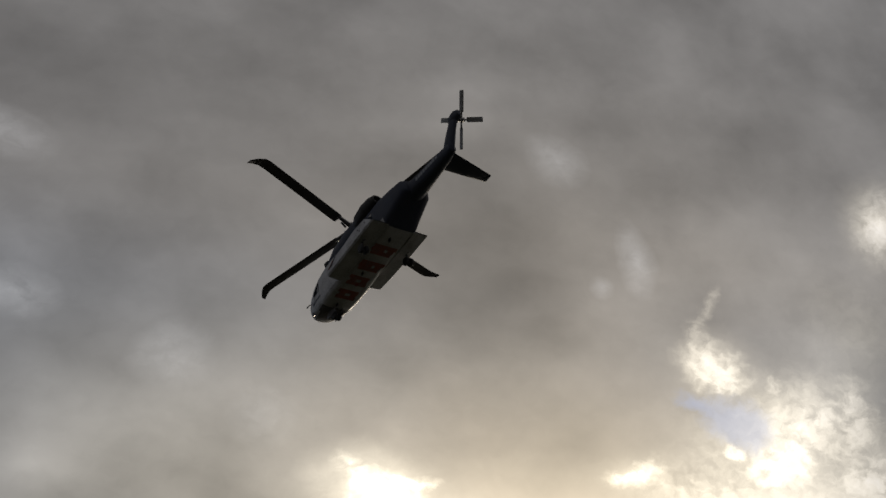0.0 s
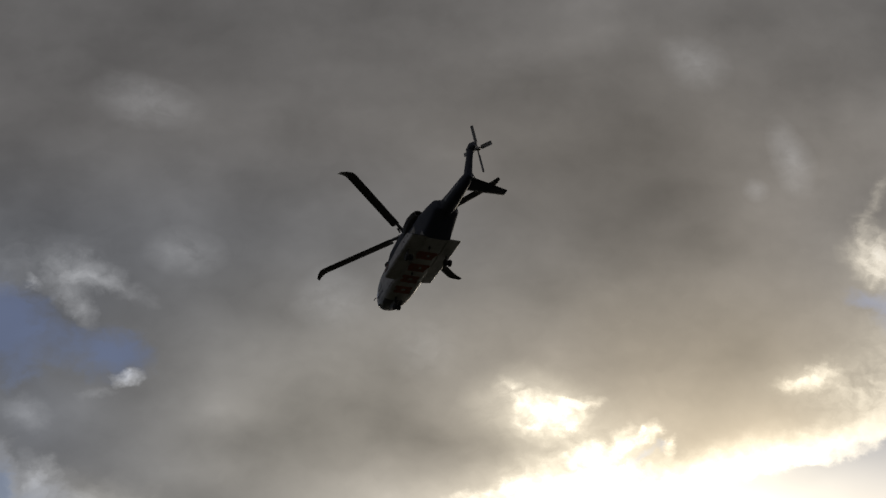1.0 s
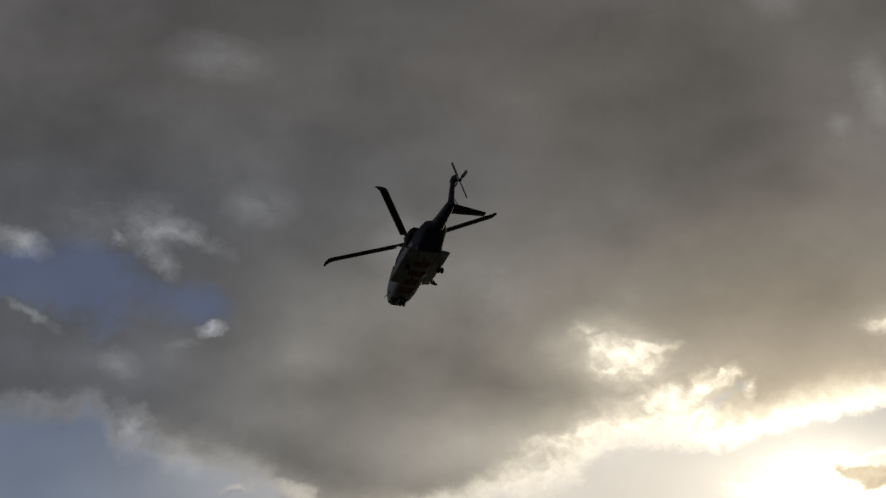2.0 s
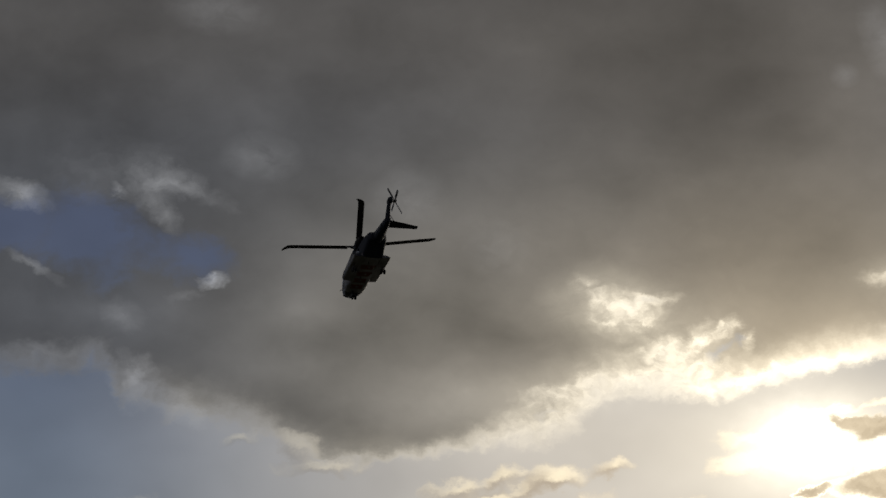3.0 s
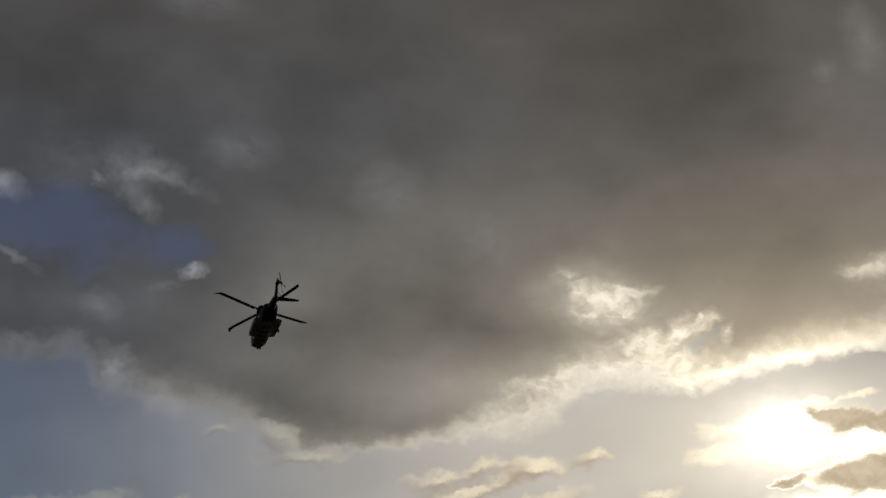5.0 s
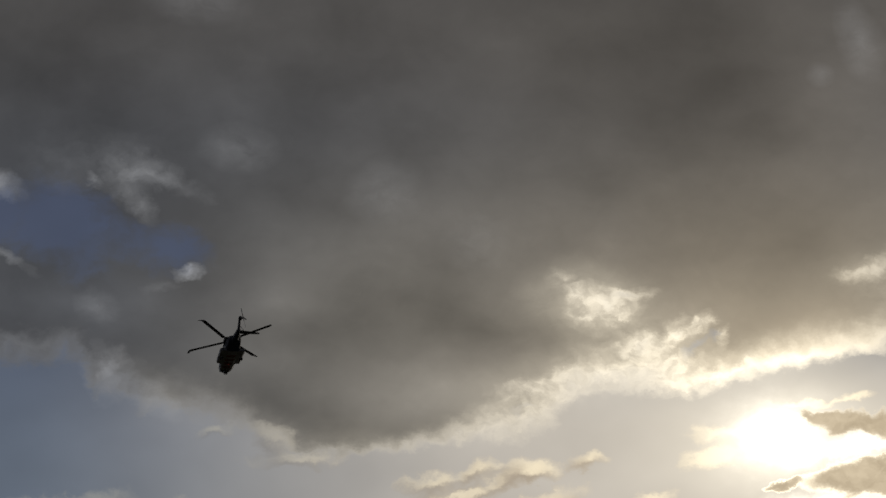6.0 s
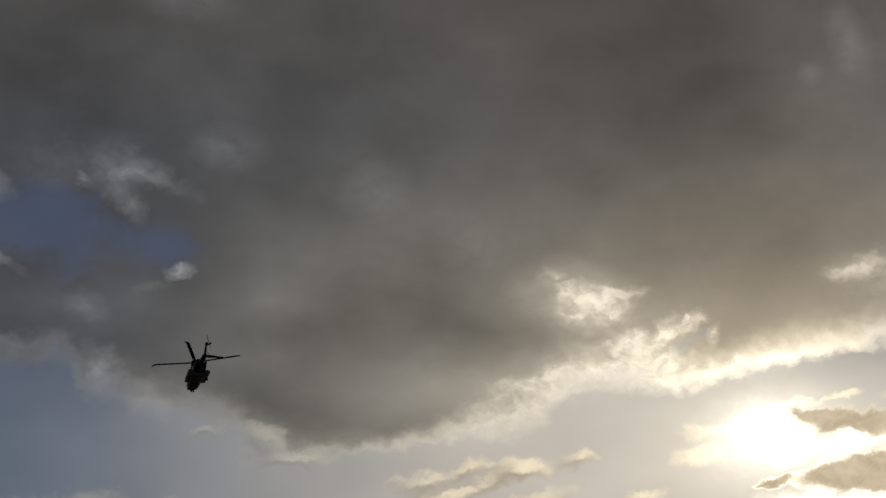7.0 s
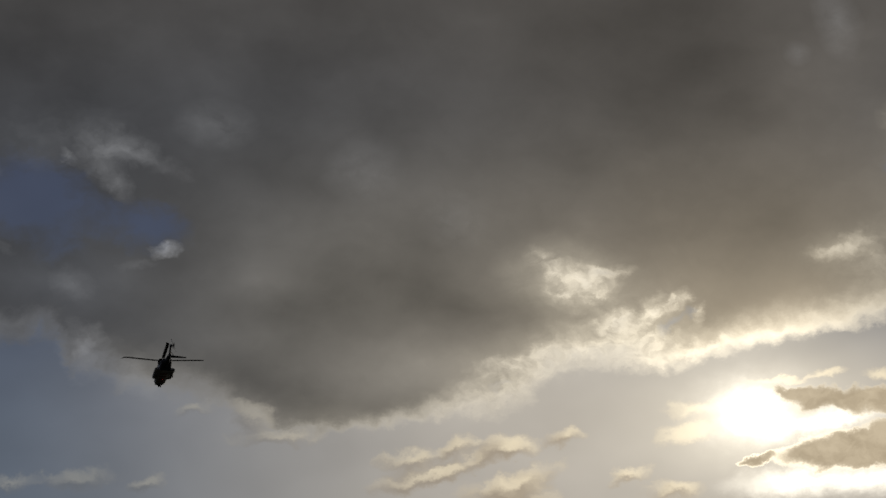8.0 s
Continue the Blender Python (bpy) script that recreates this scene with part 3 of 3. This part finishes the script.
        part("cabin_door", skin(BODY, 1.35, 2.8, -3.65, -1.95, s, 0.02), WHITE, heli, "", 40)
    bm = bmesh.new()
    loft(bm, [[(x, y, z + dz) for x, y, z in ((5.1, -0.6, -2.44), (5.1, 0.6, -2.44), (4.3, 0.72, -1.94), (4.3, -0.72, -1.94))] for dz in (0.0, -0.05)])
    part("windscreen", bm, GLASS, heli)

    # Red markings across the belly.
    for x in (-2.3, -0.85, 0.55, 1.9):
        bm = bmesh.new()
        # Worn lettering, too broken to read: bars across, joined by short stems.
        for k, (dx, y0, y1) in enumerate(((0.27, -0.58, 0.74), (-0.27, -0.64, 0.8))):
            box(bm, (x + dx - 0.15, y0 + 0.1 * (k if x > 0 else -k), -3.957), (x + dx + 0.15, y1, -3.94), 0.004)
        for y in ((-0.42, 0.2, 0.62) if x < 0 else (-0.3, 0.45)):
            box(bm, (x - 0.13, y - 0.21, -3.957), (x + 0.13, y + 0.2, -3.94), 0.004)
        part("belly_marking", bm, RED, heli, "worn red lettering on the belly")

    # Bars of lettering on both sides of the boom and the nose.
    for s in (1, -1):
        for i in range(9):
            x = -7.0 - i * 0.22
            part("boom_lettering", skin(BOOM, x - 0.16, x, -2.84, -2.6, s, 0.008, 0.0, 2), LETTER, heli)
        for i in range(7):
            x = 3.2 + i * 0.17
            part("nose_lettering", skin(BODY, x, x + 0.11, -3.32 + i * 0.012, -3.15 + i * 0.012, s, 0.016, 0.0, 2), NAVY, heli)

    # Wheels, all down.
    def leg(name, x, y, z, top, r, gap):
        bm = rod(bmesh.new(), (x, y, top), (x, y, z), 0.07)
        rod(bm, (x, y - gap - 0.05, z), (x, y + gap + 0.05, z), 0.05)
        rod(bm, (x + 0.05, y, top), (x - 0.35, y, (top + z) / 2 + 0.1), 0.04)
        gear = part(name, bm, METAL, heli, "", 40)
        for s in (1, -1):
            bm = bmesh.new()
            prof = [(0.35, -0.09), (0.8, -0.1), (0.97, -0.06), (1.0, 0.0), (0.97, 0.06), (0.8, 0.1), (0.35, 0.09)]
            rings = [[(x + r * q * math.cos(2 * math.pi * i / 24), y + s * gap + w, z + r * q * math.sin(2 * math.pi * i / 24)) for i in range(24)] for q, w in prof]
            loft(bm, rings)
            part("wheel", bm, RUBBER, gear, "", 40)
    leg("nose_gear", 3.5, 0.0, -4.42, -3.85, 0.24, 0.17)
    leg("main_gear", -2.4, 1.55, -4.42, -3.7, 0.27, 0.17)
    leg("main_gear", -2.4, -1.55, -4.42, -3.7, 0.27, 0.17)
    bm = box(bmesh.new(), (3.1, -0.3, -3.97), (4.1, -0.27, -4.3), 0.008)
    part("gear_door", bm, CHIN, heli)
    bm = box(bmesh.new(), (3.1, 0.27, -3.97), (4.1, 0.3, -4.3), 0.008)
    part("gear_door", bm, CHIN, heli)

    # Lights, probes, aerials, hoist and tie-down ring.
    bm = bmesh.new()
    bmesh.ops.create_uvsphere(bm, u_segments=14, v_segments=8, radius=0.05, matrix=Matrix.Translation((4.78, 0.72, -3.54)))
    part("landing_light", bm, LAMP, heli, "lit landing light", 60)
    # Added plate, no known fitting: it blocks the lamp from shallow rear angles.
    bm = box(bmesh.new(), (4.645, 0.64, -3.675), (4.665, 0.88, -3.44), 0.006)
    part("added_lamp_blind", bm, CHIN, heli)
    bm = rod(bmesh.new(), (-0.1, 0, 0), (0.1, 0, 0), 0.16, None, 32)
    for fc in bm.faces:
        fc.material_index = 1 if fc.calc_center_median().normalized().z < -0.97 else 0
    mirror = part("beacon", bm, (RED_GLASS, BEACON), heli, "rotating red anti-collision light")
    for y in (0.98, 1.02):
        bm = rod(bmesh.new(), (4.5, y - 0.1, -2.95), (4.62, y + 0.08, -2.93), 0.02)
        rod(bm, (4.6, y + 0.08, -2.93), (4.95, y + 0.09, -2.92), 0.022)
        part("pitot_probe", bm, METAL, heli)
    bm = bmesh.new()
    for i in range(16):
        a, b = 2 * math.pi * i / 16, 2 * math.pi * (i + 1) / 16
        rod(bm, (-2.4 + 0.13 * math.cos(a), -2.08 + 0.13 * math.sin(a), -3.35), (-2.4 + 0.13 * math.cos(b), -2.08 + 0.13 * math.sin(b), -3.35), 0.02, None, 6)
    part("tie_down_ring", bm, METAL, heli)
    bm = rod(bmesh.new(), (0.6, -1.15, -1.7), (2.2, -1.35, -1.62), 0.1)
    rod(bm, (2.0, -1.35, -1.62), (2.35, -1.4, -1.62), 0.16)
    part("rescue_hoist", bm, METAL, heli, "", 40)
    for x in (-3.3, -0.2, 2.9):
        bm = box(bmesh.new(), (x - 0.15, 0.25, -4.16), (x + 0.1, 0.275, -3.94), 0.006)
        part("aerial", bm, DARK, heli)

    # Main rotor: head, dampers and four blades with swept, drooped tips.
    bm = rod(bmesh.new(), (0, 0, -0.22), (0, 0, 0.16), 0.42, 0.3, 24)
    bmesh.ops.create_uvsphere(bm, u_segments=20, v_segments=10, radius=0.32, matrix=Matrix.Translation((0, 0, 0.14)) @ Matrix.Diagonal((1, 1, 0.5, 1)))
    rotor = part("main_rotor", bm, METAL, heli, "four-bladed main rotor", 40)
    for k in range(4):
        turn = pose(0, 0, 0, 0, 0, 90 * k)
        bm = rod(bmesh.new(), (0.25, 0, 0.0), (1.55, 0, 0.09), 0.16, 0.1, 14)
        rod(bm, (0.5, -0.26, -0.02), (0.95, -0.2, 0.03), 0.07)
        bm.transform(turn)
        part("blade_cuff", bm, METAL, rotor, "", 40)
        bm = bmesh.new()
        rings = []
        for r, lead, trail, dz in ((1.3, 0.16, -0.42, 0.0), (1.42, 0.2, -0.46, 0.0), (3.5, 0.2, -0.46, 0.0), (6.0, 0.2, -0.46, 0.0), (7.4, 0.2, -0.46, 0.0), (7.75, 0.15, -0.48, -0.03), (8.1, -0.08, -0.58, -0.1), (8.42, -0.4, -0.72, -0.2)):
            z, ring = 0.062 * r + dz, []
            for i in range(12):
                a = 2 * math.pi * i / 12
                s = (1 - math.cos(a)) / 2
                ring.append((r, lead + (trail - lead) * s, z + 0.035 * math.sin(a) * (1.2 - 0.9 * s)))
            rings.append(ring)
        loft(bm, rings)
        bm.transform(turn)
        part("blade", bm, BLADE, rotor, "", 40)
        bm = rod(bmesh.new(), (0.42, 0.28, -0.42), (0.55, 0.24, 0.02), 0.035)
        bm.transform(turn)
        part("pitch_link", bm, METAL, rotor)

    # Tail rotor, canted, on the right of the pylon; its space has the axis along y.
    bm = rod(bmesh.new(), (0, -0.16, 0), (0, 0.3, 0), 0.14, 0.1, 16)
    tail = part("tail_rotor", bm, METAL, heli, "grey four-bladed canted tail rotor", 40)
    for k in range(4):
        bm = rod(bmesh.new(), (0.05, 0, 0), (0.5, 0, 0), 0.06, 0.05, 10)
        rings = []
        for r, c in ((0.42, 0.11), (0.5, 0.145), (1.6, 0.145), (1.64, 0.12)):
            ring = []
            for i in range(10):
                a = 2 * math.pi * i / 10
                s = (1 - math.cos(a)) / 2
                ring.append((r, 0.022 * math.sin(a) * (1.2 - 0.9 * s), c - 2 * c * s))
            rings.append(ring)
        loft(bm, rings)
        bm.transform(pose(0, 0, 0, 8, 0, 0))
        bm.transform(pose(0, 0, 0, 0, 90 * k, 0))
        part("tail_blade", bm, PALE_BLADE, tail, "", 40)
    return heli, rotor, tail, mirror


helicopter, main_rotor, tail_rotor, beacon_lamp = build_helicopter()


def motions():
    walk(helicopter, [
        (0.0, pose(6.72, 39.34, 39.17, -8.41, 5.12, 109.07)),
        (0.5, pose(4.54, 45.49, 41.27, -8.14, 4.94, 110.18)),
        (1.0, pose(1.77, 52.22, 43.12, -7.71, 4.14, 111.07)),
        (1.5, pose(-1.12, 58.61, 44.79, -7.33, 3.40, 111.44)),
        (3.0, pose(-10.48, 81.54, 50.72, -6.49, 2.59, 110.92)),
        (3.5, pose(-14.00, 89.92, 52.76, -6.67, 3.07, 110.37)),
        (4.0, pose(-17.96, 98.75, 54.77, -6.70, 3.50, 110.39)),
        (4.5, pose(-21.85, 107.68, 57.08, -6.72, 3.04, 109.96)),
        (6.0, pose(-34.68, 136.07, 63.29, -6.47, 3.07, 109.99)),
        (6.5, pose(-38.98, 145.62, 65.41, -6.10, 3.13, 111.13)),
        (7.0, pose(-43.61, 155.66, 67.51, -5.90, 3.02, 111.85)),
        (7.5, pose(-48.18, 165.86, 69.57, -5.71, 3.13, 111.80)),
        (8.0, pose(-53.06, 176.21, 71.61, -5.31, 2.50, 111.95)),
    ])
    # 258 turns a minute, anticlockwise from above; the disc leans a little ahead.
    main_rows, tail_rows = [], []
    for i in range(241):
        t = i / 30
        tau = t - 0.02 * math.sin(5 * math.pi * t) ** 2
        main_rows.append((t, pose(0, 0, 0, 0, 1.6, 0) @ pose(0, 0, 0, 0, 0, float(np.interp(t, (0.0, 0.5, 1.0, 1.5, 3.0, 3.5, 8.0), (19.2, 18.0, 17.3, 15.2, 17.5, 20.2, 20.6))) + 1549.9 * tau)))
        tail_rows.append((t, pose(-10.7, -0.56, -1.1, -20, 0, -5) @ pose(0, 0, 0, 0, -(46.0 + 793.4 * tau), 0)))
    walk(main_rotor, main_rows)
    walk(tail_rotor, tail_rows)
    # The beacon sweeps round about once a second.
    walk(beacon_lamp, [(i / 10, pose(0.9, 0, -3.81, (i / 10 - 0.15) * 363.6, 0, 0)) for i in range(81)])


motions()
